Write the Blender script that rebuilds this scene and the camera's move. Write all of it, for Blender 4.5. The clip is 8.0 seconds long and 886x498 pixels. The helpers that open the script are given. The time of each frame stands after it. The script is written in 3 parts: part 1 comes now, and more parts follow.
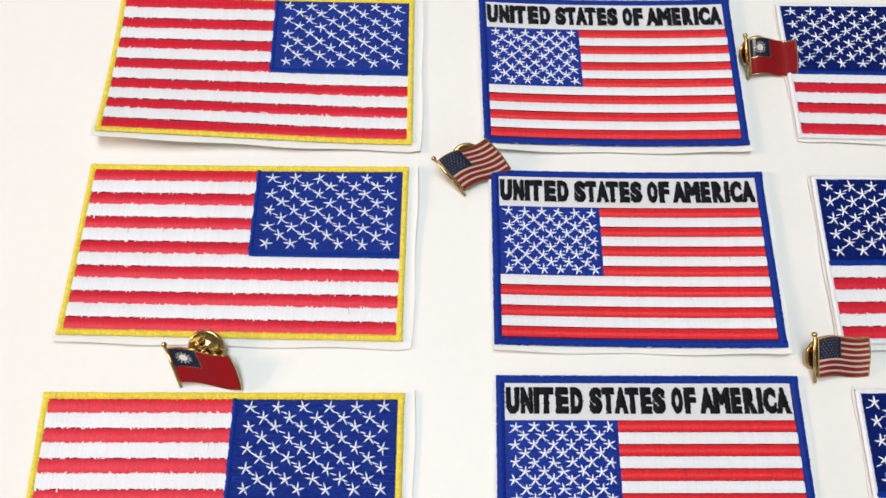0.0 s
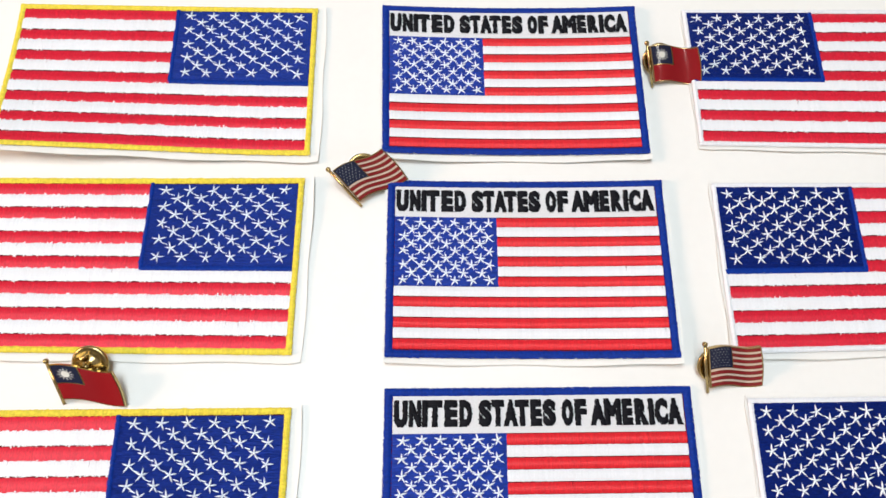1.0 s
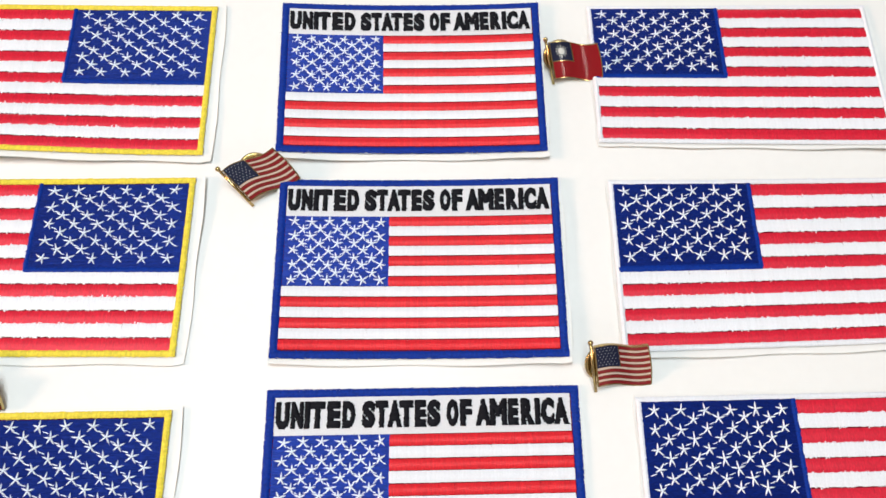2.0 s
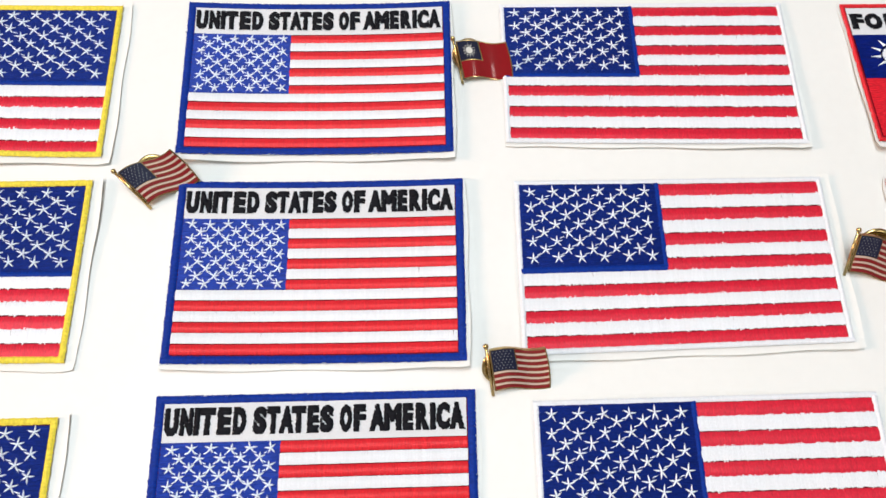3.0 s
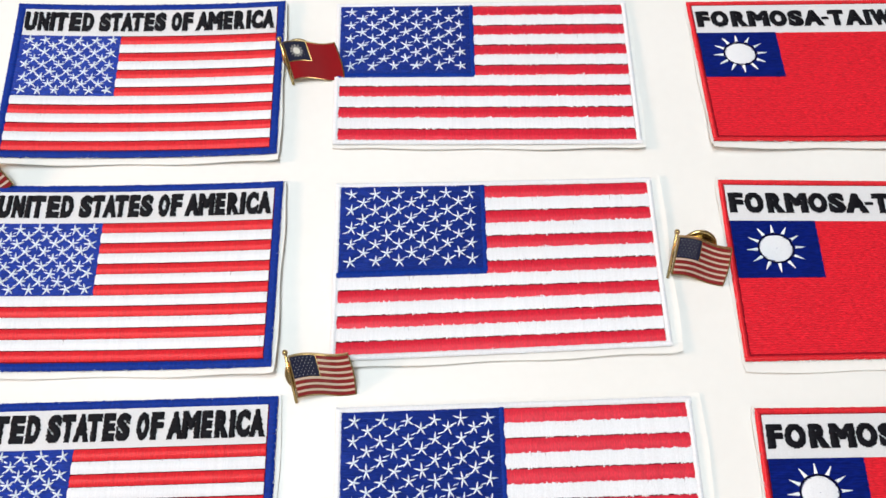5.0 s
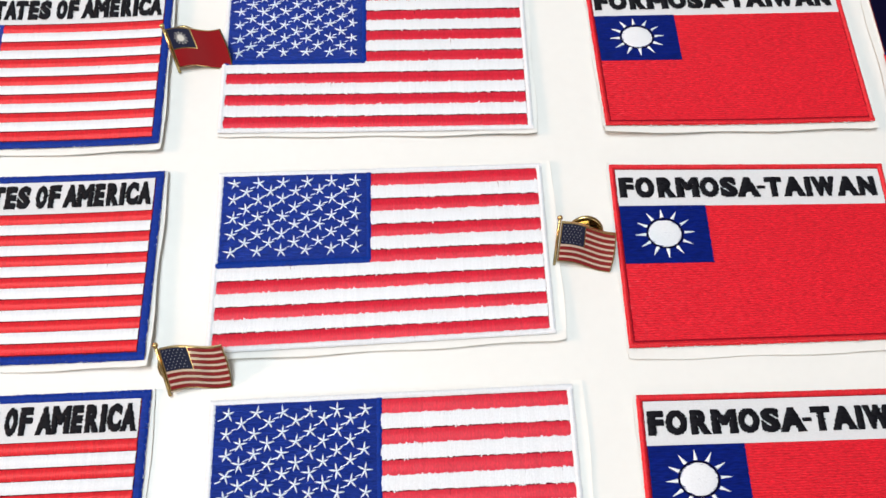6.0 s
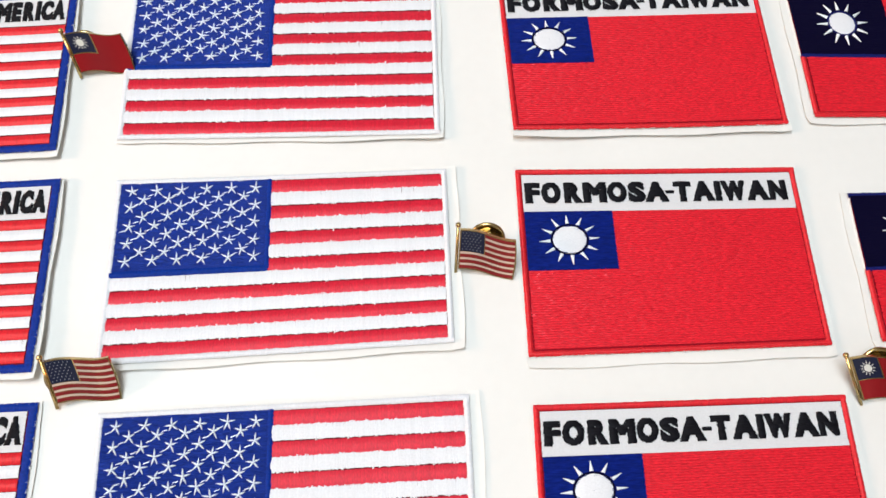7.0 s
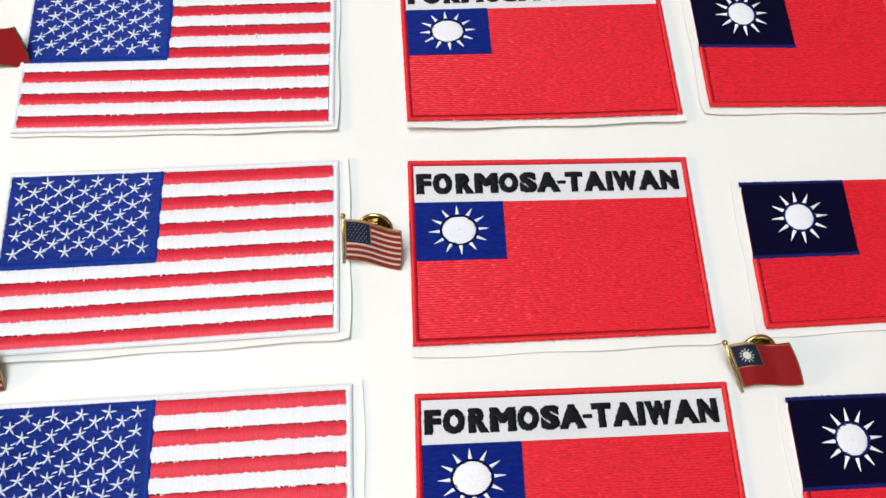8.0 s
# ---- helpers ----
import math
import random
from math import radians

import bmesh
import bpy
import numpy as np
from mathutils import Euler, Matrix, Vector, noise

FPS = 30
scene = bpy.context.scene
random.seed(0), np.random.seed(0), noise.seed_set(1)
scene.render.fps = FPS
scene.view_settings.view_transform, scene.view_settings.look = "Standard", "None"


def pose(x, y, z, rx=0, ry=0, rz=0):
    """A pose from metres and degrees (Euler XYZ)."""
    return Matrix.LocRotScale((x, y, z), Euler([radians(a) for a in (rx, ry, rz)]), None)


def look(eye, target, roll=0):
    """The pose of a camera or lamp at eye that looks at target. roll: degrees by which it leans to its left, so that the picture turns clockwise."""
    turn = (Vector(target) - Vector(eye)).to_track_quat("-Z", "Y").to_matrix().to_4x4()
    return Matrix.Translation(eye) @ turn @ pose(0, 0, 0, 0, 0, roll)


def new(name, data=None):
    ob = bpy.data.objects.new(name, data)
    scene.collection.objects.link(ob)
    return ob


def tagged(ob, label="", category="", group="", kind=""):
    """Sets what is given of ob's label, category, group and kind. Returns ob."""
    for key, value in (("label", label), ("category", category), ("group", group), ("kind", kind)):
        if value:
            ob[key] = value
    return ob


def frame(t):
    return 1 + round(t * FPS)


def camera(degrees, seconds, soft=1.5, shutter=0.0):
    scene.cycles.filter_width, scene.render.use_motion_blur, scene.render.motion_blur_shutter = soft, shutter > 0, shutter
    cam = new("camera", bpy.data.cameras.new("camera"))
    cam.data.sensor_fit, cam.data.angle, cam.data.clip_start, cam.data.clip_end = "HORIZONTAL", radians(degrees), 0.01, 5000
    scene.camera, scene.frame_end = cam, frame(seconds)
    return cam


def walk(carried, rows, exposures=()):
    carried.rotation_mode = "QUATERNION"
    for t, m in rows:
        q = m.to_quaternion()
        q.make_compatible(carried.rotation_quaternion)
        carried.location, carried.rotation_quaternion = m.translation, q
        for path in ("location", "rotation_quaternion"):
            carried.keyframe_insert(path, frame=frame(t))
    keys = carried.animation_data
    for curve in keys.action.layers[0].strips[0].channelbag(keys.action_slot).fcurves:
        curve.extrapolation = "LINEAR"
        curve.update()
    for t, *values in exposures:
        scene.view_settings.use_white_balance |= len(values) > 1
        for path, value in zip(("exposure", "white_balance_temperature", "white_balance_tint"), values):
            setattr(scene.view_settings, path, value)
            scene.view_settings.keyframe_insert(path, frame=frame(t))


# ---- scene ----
cam = camera(57.0, 8.0)
PATH = [
    (0, (-0.02203, -0.11759, 0.22965), (-0.01374, -0.00620, -0.04878), 4.251),
    (0.5, (-0.00803, -0.11548, 0.22866), (0.00129, -0.00381, -0.04963), 4.477),
    (1, (0.00789, -0.11480, 0.22928), (0.01855, -0.00230, -0.04863), 4.816),
    (1.5, (0.02392, -0.11519, 0.22909), (0.03502, -0.00269, -0.04879), 4.825),
    (3, (0.06714, -0.11353, 0.22586), (0.08164, -0.00117, -0.05192), 5.942),
    (3.5, (0.07969, -0.11482, 0.22702), (0.09402, -0.00238, -0.05075), 5.812),
    (4, (0.09385, -0.11604, 0.22729), (0.10779, -0.00247, -0.05003), 5.610),
    (5.5, (0.13733, -0.11154, 0.22309), (0.15146, -0.00099, -0.05544), 5.240),
    (6, (0.15366, -0.11353, 0.22216), (0.17038, -0.00443, -0.05680), 6.224),
    (6.5, (0.16749, -0.11401, 0.22046), (0.18461, -0.00467, -0.05838), 6.205),
    (7, (0.18207, -0.11075, 0.22088), (0.19953, -0.00283, -0.05849), 6.376),
    (7.5, (0.19632, -0.11261, 0.22230), (0.21440, -0.00602, -0.05754), 6.591),
    (8, (0.21292, -0.11409, 0.22326), (0.23173, -0.00828, -0.05683), 6.877),
]
walk(cam, [(t, look(eye, target, roll)) for t, eye, target, roll in PATH], exposures=[(0, -0.28), (1, -0.11), (4, -0.08), (8, -0.04)])

# ---------------------------------------------------------------- light
world = bpy.data.worlds.new("world")
scene.world = world
world.use_nodes = True
world.node_tree.nodes["Background"].inputs[0].default_value = (0.6, 0.7, 0.8, 1)
world.node_tree.nodes["Background"].inputs[1].default_value = 0.2


def panel_lamp(name, eye, target, size, power, colour):
    data = bpy.data.lights.new(name, "AREA")
    data.shape, data.size, data.size_y = "RECTANGLE", size[0], size[1]
    data.energy, data.color = power, colour
    ob = new(name, data)
    ob.matrix_world = look(eye, target)
    return ob


# a wide ceiling lamp to the west, cool light from the north, a low warm lamp to the west, a long narrow one far to the south-east
panel_lamp("ceiling_lamp", (-0.22, -0.02, 1.80), (-0.18, -0.02, 0), (1.2, 0.7), 33.0, (0.90, 1.0, 1.05))
panel_lamp("north_lamp", (0.25, 1.75, 1.10), (0.12, 0, 0), (1.2, 0.4), 2.5, (0.88, 0.96, 1.05))
panel_lamp("west_lamp", (-1.75, -0.15, 0.80), (0.12, 0, 0), (0.4, 0.4), 25.0, (1.0, 0.60, 0.42))
panel_lamp("south_east_lamp", (0.95, -1.7, 1.28), (0.12, 0, 0), (0.32, 0.08), 4.0, (1.0, 0.95, 0.9))


# ---------------------------------------------------------------- materials
def material(name, colour, rough=0.6, metal=0.0, vary=0.0, island=0.0, scale=400.0, bump=0.0, coat=0.0, spec=0.5, stain=0.0, stretch=1.0, tint=(1, 1, 1)):
    """A surface with fine grain, a slow stain and a change of tone from thread to thread."""
    m = bpy.data.materials.new(name)
    m.use_nodes = True
    nt = m.node_tree
    b = nt.nodes["Principled BSDF"]
    b.inputs["Roughness"].default_value = rough
    b.inputs["Metallic"].default_value = metal
    b.inputs["Specular IOR Level"].default_value = spec
    b.inputs["Specular Tint"].default_value = (*tint, 1)
    b.inputs["Coat Weight"].default_value = coat
    b.inputs["Coat Roughness"].default_value = 0.06
    coords = nt.nodes.new("ShaderNodeTexCoord")
    fine = nt.nodes.new("ShaderNodeTexNoise")
    fine.inputs["Scale"].default_value = scale
    fine.inputs["Detail"].default_value = 4
    slow = nt.nodes.new("ShaderNodeTexNoise")
    slow.inputs["Scale"].default_value = 28
    slow.inputs["Detail"].default_value = 3
    geo = nt.nodes.new("ShaderNodeNewGeometry")
    lay = nt.nodes.new("ShaderNodeVectorMath")
    lay.operation = "MULTIPLY"
    lay.inputs[1].default_value = (stretch, 1, 1)
    nt.links.new(coords.outputs["Object"], lay.inputs[0])
    nt.links.new(lay.outputs[0], fine.inputs["Vector"])
    nt.links.new(coords.outputs["Object"], slow.inputs["Vector"])

    def scaled(socket, amount):
        n = nt.nodes.new("ShaderNodeMath")
        n.operation = "MULTIPLY_ADD"
        n.inputs[1].default_value, n.inputs[2].default_value = 2 * amount, 1 - amount
        nt.links.new(socket, n.inputs[0])
        return n.outputs[0]

    tone = scaled(fine.outputs["Fac"], vary)
    for socket, amount in ((geo.outputs["Random Per Island"], island), (slow.outputs["Fac"], stain)):
        mul = nt.nodes.new("ShaderNodeMath")
        mul.operation = "MULTIPLY"
        nt.links.new(tone, mul.inputs[0])
        nt.links.new(scaled(socket, amount), mul.inputs[1])
        tone = mul.outputs[0]
    mix = nt.nodes.new("ShaderNodeVectorMath")
    mix.operation = "SCALE"
    mix.inputs[0].default_value = colour
    nt.links.new(tone, mix.inputs["Scale"])
    nt.links.new(mix.outputs[0], b.inputs["Base Color"])
    if bump:
        bp = nt.nodes.new("ShaderNodeBump")
        bp.inputs["Strength"].default_value = bump
        bp.inputs["Distance"].default_value = 0.0002
        nt.links.new(fine.outputs["Fac"], bp.inputs["Height"])
        nt.links.new(bp.outputs[0], b.inputs["Normal"])
    return m


def thread(name, colour, island=0.08, rough=0.5, stretch=1.0, vary=0.14, scale=2600, bump=0.35, spec=0.10, tint=(1, 1, 1)):
    return material(name, colour, rough, vary=vary, stretch=stretch, island=island, scale=scale, bump=bump, stain=0.06, spec=spec, tint=tint)


RED_TINT, BLUE_TINT = (1, 0.28, 0.31), (0.10, 0.19, 1)
RED = thread("red_thread", (0.58, 0.010, 0.031), stretch=2.5, vary=0.5, scale=1200, rough=0.37, spec=1.0, tint=RED_TINT)
SCARLET = thread("scarlet_thread", (0.63, 0.015, 0.025), stretch=2.5, vary=0.45, scale=1200, rough=0.37, spec=1.0, tint=(1, 0.26, 0.25))
FIELD_RED = thread("field_red_thread", (0.67, 0.013, 0.027), island=0.0, stretch=0.2, vary=0.8, scale=3800, bump=0.25, rough=0.36, spec=1.0, tint=RED_TINT)
WHITE = thread("white_thread", (0.75, 0.765, 0.80), island=0.03, rough=0.42, spec=0.5)
STAR_WHITE = thread("star_thread", (0.82, 0.88, 0.92), island=0.10, spec=0.4)
PANEL_WHITE = thread("panel_cloth", (0.66, 0.67, 0.69), island=0.05)
ROYAL = thread("royal_blue_thread", (0.004, 0.023, 0.22), stretch=0.25, vary=1.1, scale=1900, bump=0.5, rough=0.4, spec=0.8, tint=(0.2, 0.28, 1))
ROYAL_EDGE = thread("royal_blue_border_thread", (0.004, 0.028, 0.25), stretch=1.0, vary=0.5, scale=1300)
NAVY = thread("navy_thread", (0.001, 0.008, 0.095), stretch=0.3, vary=1.5, scale=2200, bump=0.8, rough=0.38, spec=1.0, tint=BLUE_TINT)
BLUE = thread("blue_thread", (0.002, 0.028, 0.25), vary=0.5, scale=1300)
DEEP_BLUE = thread("deep_blue_thread", (0.002, 0.009, 0.13), stretch=0.25, vary=1.0, scale=1700, rough=0.4, spec=0.6, tint=BLUE_TINT)
NAVY_EDGE = thread("navy_edge_thread", (0.006, 0.010, 0.11))
DARK_NAVY = thread("dark_navy_thread", (0.0025, 0.0018, 0.018), spec=0.05)
GOLD_THREAD = thread("gold_thread", (0.75, 0.61, 0.065), vary=0.4, scale=1300)
BLACK = thread("black_thread", (0.006, 0.006, 0.009), island=0.3)
# frayed cut side of the cloth; its grey also holds the side's shade
GREY_EDGE = material("shaded_cut_cloth_edge", (0.20, 0.20, 0.22), 0.8, vary=0.25, scale=1500, bump=0.4)
# base cloth coloured maroon so the gaps between stripes read as shaded grooves
GROOVE_SHADE = material("groove_shade_maroon_cloth", (0.10, 0.006, 0.016), 0.9, vary=0.2, scale=1800, bump=0.4, spec=0.1)
# red twill, darkened in its colour for the shade in the groove by the border
SHADED_TWILL = material("groove_shaded_red_twill", (0.26, 0.006, 0.016), 0.9, vary=0.2, scale=1800, bump=0.4, spec=0.1)
CLOTH = material("white_twill", (0.72, 0.73, 0.74), 0.8, vary=0.08, scale=1800, bump=0.4, stain=0.05)
PAPER = material("release_paper", (0.80, 0.80, 0.77), 0.55, vary=0.03, scale=500, bump=0.1, stain=0.04)
TABLE = material("white_table_laminate", (0.80, 0.80, 0.775), 0.42, vary=0.02, scale=300, bump=0.05, stain=0.03, spec=0.3)
WALL = material("wall_paint", (0.55, 0.54, 0.52), 0.8, vary=0.03, scale=60, bump=0.1, stain=0.04)
FLOOR = material("grey_floor", (0.3, 0.29, 0.28), 0.5, vary=0.1, scale=30, bump=0.1, stain=0.1)
GOLD = material("gold_plated_metal", (0.52, 0.385, 0.165), 0.24, metal=1.0, vary=0.08, scale=900, bump=0.06, stain=0.1)
ENAMEL_RED = material("red_enamel", (0.25, 0.002, 0.006), 0.45, vary=0.05, scale=600, coat=0.1, spec=0.3, stain=0.08)
ENAMEL_STRIPE = material("red_stripe_enamel", (0.21, 0.012, 0.014), 0.3, vary=0.08, scale=900, coat=0.4, spec=0.3)
ENAMEL_WHITE = material("cream_enamel", (0.60, 0.46, 0.39), 0.3, vary=0.08, scale=900, coat=0.4, spec=0.3)
ENAMEL_BLUE = material("navy_enamel", (0.006, 0.010, 0.035), 0.45, vary=0.08, scale=900, coat=0.2, spec=0.3)
STAR_GREY = material("grey_enamel_dots", (0.30, 0.32, 0.34), 0.4, vary=0.05, scale=900)
SILVER = material("white_enamel", (0.72, 0.72, 0.66), 0.35, vary=0.05, scale=900, coat=0.3)

MM = 0.001


# ---------------------------------------------------------------- mesh helpers
def mesh_of(name, verts, faces, mat, smooth=True):
    """A mesh from arrays of vertices and of quads or triangles."""
    verts, faces = np.asarray(verts, np.float32), np.asarray(faces, np.int32)
    me = bpy.data.meshes.new(name)
    n, k = faces.shape
    me.vertices.add(len(verts))
    me.vertices.foreach_set("co", verts.ravel())
    me.loops.add(n * k)
    me.loops.foreach_set("vertex_index", faces.ravel())
    me.polygons.add(n)
    me.polygons.foreach_set("loop_start", np.arange(0, n * k, k, dtype=np.int32))
    me.polygons.foreach_set("use_smooth", np.full(n, smooth))
    me.update(calc_edges=True)
    me.materials.append(mat)
    return me


def child(name, me, parent, label=""):
    ob = new(name, me)
    ob.parent = parent
    return tagged(ob, label) if label else ob


def part(name, bm, mat, parent, label="", smooth=True):
    me = bpy.data.meshes.new(name)
    bm.normal_update()
    for f in bm.faces:
        f.smooth = smooth
    bm.to_mesh(me)
    bm.free()
    me.materials.append(mat)
    return child(name, me, parent, label)


def box(lo, hi, bevel=0.0):
    bm = bmesh.new()
    bmesh.ops.create_cube(bm, size=1)
    size, mid = Vector(hi) - Vector(lo), (Vector(hi) + Vector(lo)) / 2
    for v in bm.verts:
        v.co = Vector(a * b for a, b in zip(v.co, size)) + mid
    if bevel:
        bmesh.ops.bevel(bm, geom=bm.edges[:], offset=bevel, segments=3, affect="EDGES", profile=0.5)
    return bm


rng = np.random.default_rng(7)


def ridges(starts, ends, width, z, height, segs, dome=0.0, rough=0.0, flat_ends=0.35):
    """Threads laid side by side, from starts to ends (arrays of x, y in mm): each a low rounded ridge of its own."""
    starts, ends = np.asarray(starts, float), np.asarray(ends, float)
    n = len(starts)
    t = np.linspace(0, 1, segs + 1)
    way = ends - starts
    side = np.stack([-way[:, 1], way[:, 0]], -1) / (np.linalg.norm(way, axis=1, keepdims=True) + 1e-9)
    mid = starts[:, None] + way[:, None] * t[None, :, None]
    arch = dome * (1 - np.abs(2 * t - 1) ** 2.5)
    drop = np.where((t == 0) | (t == 1), flat_ends * height, 0.0)
    top = z + height + arch - drop + rng.normal(0, 1, (n, segs + 1)) * rough
    low = np.broadcast_to(z + arch * 0.9, top.shape)
    rows = []
    for k, h in ((-0.5, low), (0.0, top), (0.5, low)):
        p = mid + side[:, None] * (k * width)
        rows.append(np.concatenate([p, h[..., None]], -1))
    v = np.stack(rows, 2).reshape(-1, 3)
    i = np.arange(n)[:, None, None] * (segs + 1) * 3
    s = np.arange(segs)[None, :, None] * 3
    c = np.arange(2)[None, None, :]
    a = i + s + c
    return v, np.stack([a, a + 1, a + 4, a + 3], -1).reshape(-1, 4)


def satin(x0, y0, x1, y1, axis, z=1.08, height=0.10, pitch=0.32, dome=0.25, jag=0.12, segs=4):
    """A band of satin stitch in a box: threads along axis, their ends uneven by jag."""
    if axis == "y":
        s = np.arange(x0 + pitch / 2, x1, pitch)
        a = np.stack([s, y0 - np.abs(rng.normal(0, jag, len(s)))], -1)
        b = np.stack([s + rng.normal(0, 0.06, len(s)), y1 + np.abs(rng.normal(0, jag, len(s)))], -1)
    else:
        s = np.arange(y0 + pitch / 2, y1, pitch)
        a = np.stack([x0 - np.abs(rng.normal(0, jag, len(s))), s], -1)
        b = np.stack([x1 + np.abs(rng.normal(0, jag, len(s))), s + rng.normal(0, 0.06, len(s))], -1)
    return ridges(a, b, pitch * 1.5, z, height, segs, dome, 0.012)


def joined(pieces):
    vs, fs, n = [], [], 0
    for v, f in pieces:
        vs.append(v)
        fs.append(f + n)
        n += len(v)
    return np.concatenate(vs), np.concatenate(fs)


def spindle(length, width, height, segs=5, spike=False):
    """A tapered satin petal from the origin along +y; a spike is widest at its root."""
    t = np.linspace(0, 1, segs + 1)
    w = width * ((1 - t) ** 0.85 + 0.14) if spike else width * (0.28 + 1.9 * t * (1 - t) ** 0.9) * (1 - 0.75 * t ** 3)
    h = height * (1 - 0.6 * t ** 2)
    cols = [np.stack([k * w, t * length, (0 if abs(k) == 0.5 else 1) * h * (1 if k == 0 else 0.75)], -1) for k in (-0.5, -0.25, 0, 0.25, 0.5)]
    v = np.stack(cols, 1).reshape(-1, 3)
    a = np.arange(segs)[:, None] * 5 + np.arange(4)[None]
    return v, np.stack([a, a + 1, a + 6, a + 5], -1).reshape(-1, 4)


def turned(piece, degrees, sx=1.0, sy=1.0, out=0.0):
    v, f = piece
    c, s = math.cos(radians(degrees)), math.sin(radians(degrees))
    x, y = v[:, 0], v[:, 1] + out
    return np.stack([(c * x - s * y) * sx, (s * x + c * y) * sy, v[:, 2]], -1), f


def star_mesh(r, width=0.92, lean=0.0):
    return joined([turned(spindle(r * (0.80 + 0.32 * rng.random()), width * r / 2.2, 0.55), lean + 72 * k + rng.normal(0, 7)) for k in range(5)])


GLYPHS = {}


def glyph(ch):
    """The outline edges of a letter of the built-in font, and its box."""
    if ch not in GLYPHS:
        cu = bpy.data.curves.new("glyph", "FONT")
        cu.body, cu.size, cu.offset, cu.resolution_u = ch, 1.0, 0.062, 4
        ob = bpy.data.objects.new("glyph", cu)
        scene.collection.objects.link(ob)
        dg = bpy.context.evaluated_depsgraph_get()
        me = bpy.data.meshes.new_from_object(ob.evaluated_get(dg))
        bm = bmesh.new()
        bm.from_mesh(me)
        bmesh.ops.remove_doubles(bm, verts=bm.verts[:], dist=1e-5)
        edges = np.array([[v.co[:2] for v in e.verts] for e in bm.edges if len(e.link_faces) == 1])
        bm.free()
        bpy.data.objects.remove(ob)
        bpy.data.curves.remove(cu)
        bpy.data.meshes.remove(me)
        lo, hi = edges.min((0, 1)), edges.max((0, 1))
        GLYPHS[ch] = ((edges - lo) / (hi - lo), (hi - lo))
    return GLYPHS[ch]


def scan(edges, x, y, w, h, pitch, grow, jag):
    """Level threads that fill an outline scaled to the box at x, y."""
    e = edges * (w, h) + (x, y)
    starts, ends = [], []
    for level in np.arange(y + pitch / 2, y + h, pitch):
        a, b = e[:, 0], e[:, 1]
        cut = (a[:, 1] > level) != (b[:, 1] > level)
        a, b = a[cut], b[cut]
        xs = np.sort(a[:, 0] + (level - a[:, 1]) / (b[:, 1] - a[:, 1]) * (b[:, 0] - a[:, 0]))
        for p, q in zip(xs[::2], xs[1::2]):
            starts.append((p - grow + rng.normal(0, jag), level + rng.normal(0, 0.03)))
            ends.append((q + grow + rng.normal(0, jag), level + rng.normal(0, 0.03)))
    return np.array(starts), np.array(ends)


# ---------------------------------------------------------------- the room
def plain(name, lo, hi, mat, bevel=0.0):
    ob = part(name, box(lo, hi, bevel), mat, None, smooth=False)
    return tagged(ob, kind="structure")


plain("floor", (-2.2, -2.2, -0.80), (2.4, 2.2, -0.75), FLOOR)
plain("ceiling", (-2.2, -2.2, 1.85), (2.4, 2.2, 1.95), WALL)
plain("wall_north", (-2.2, 2.2, -0.80), (2.4, 2.3, 1.95), WALL)
plain("wall_south", (-2.2, -2.3, -0.80), (2.4, -2.2, 1.95), WALL)
plain("wall_west", (-2.3, -2.3, -0.80), (-2.2, 2.3, 1.95), WALL)
plain("wall_east", (2.4, -2.3, -0.80), (2.5, 2.3, 1.95), WALL)

table = tagged(new("table"), "white laminate table, plain and clean, with patches laid out", "table")
table.location = (0.1, 0, -0.75)
part("tabletop", box((-0.9, -0.45, 0.722), (0.9, 0.45, 0.75), 0.002), TABLE, table)
for sx in (-1, 1):
    for sy in (-1, 1):
        part("leg", box((sx * 0.84 - 0.025, sy * 0.39 - 0.025, 0), (sx * 0.84 + 0.025, sy * 0.39 + 0.025, 0.722), 0.002), TABLE, table)


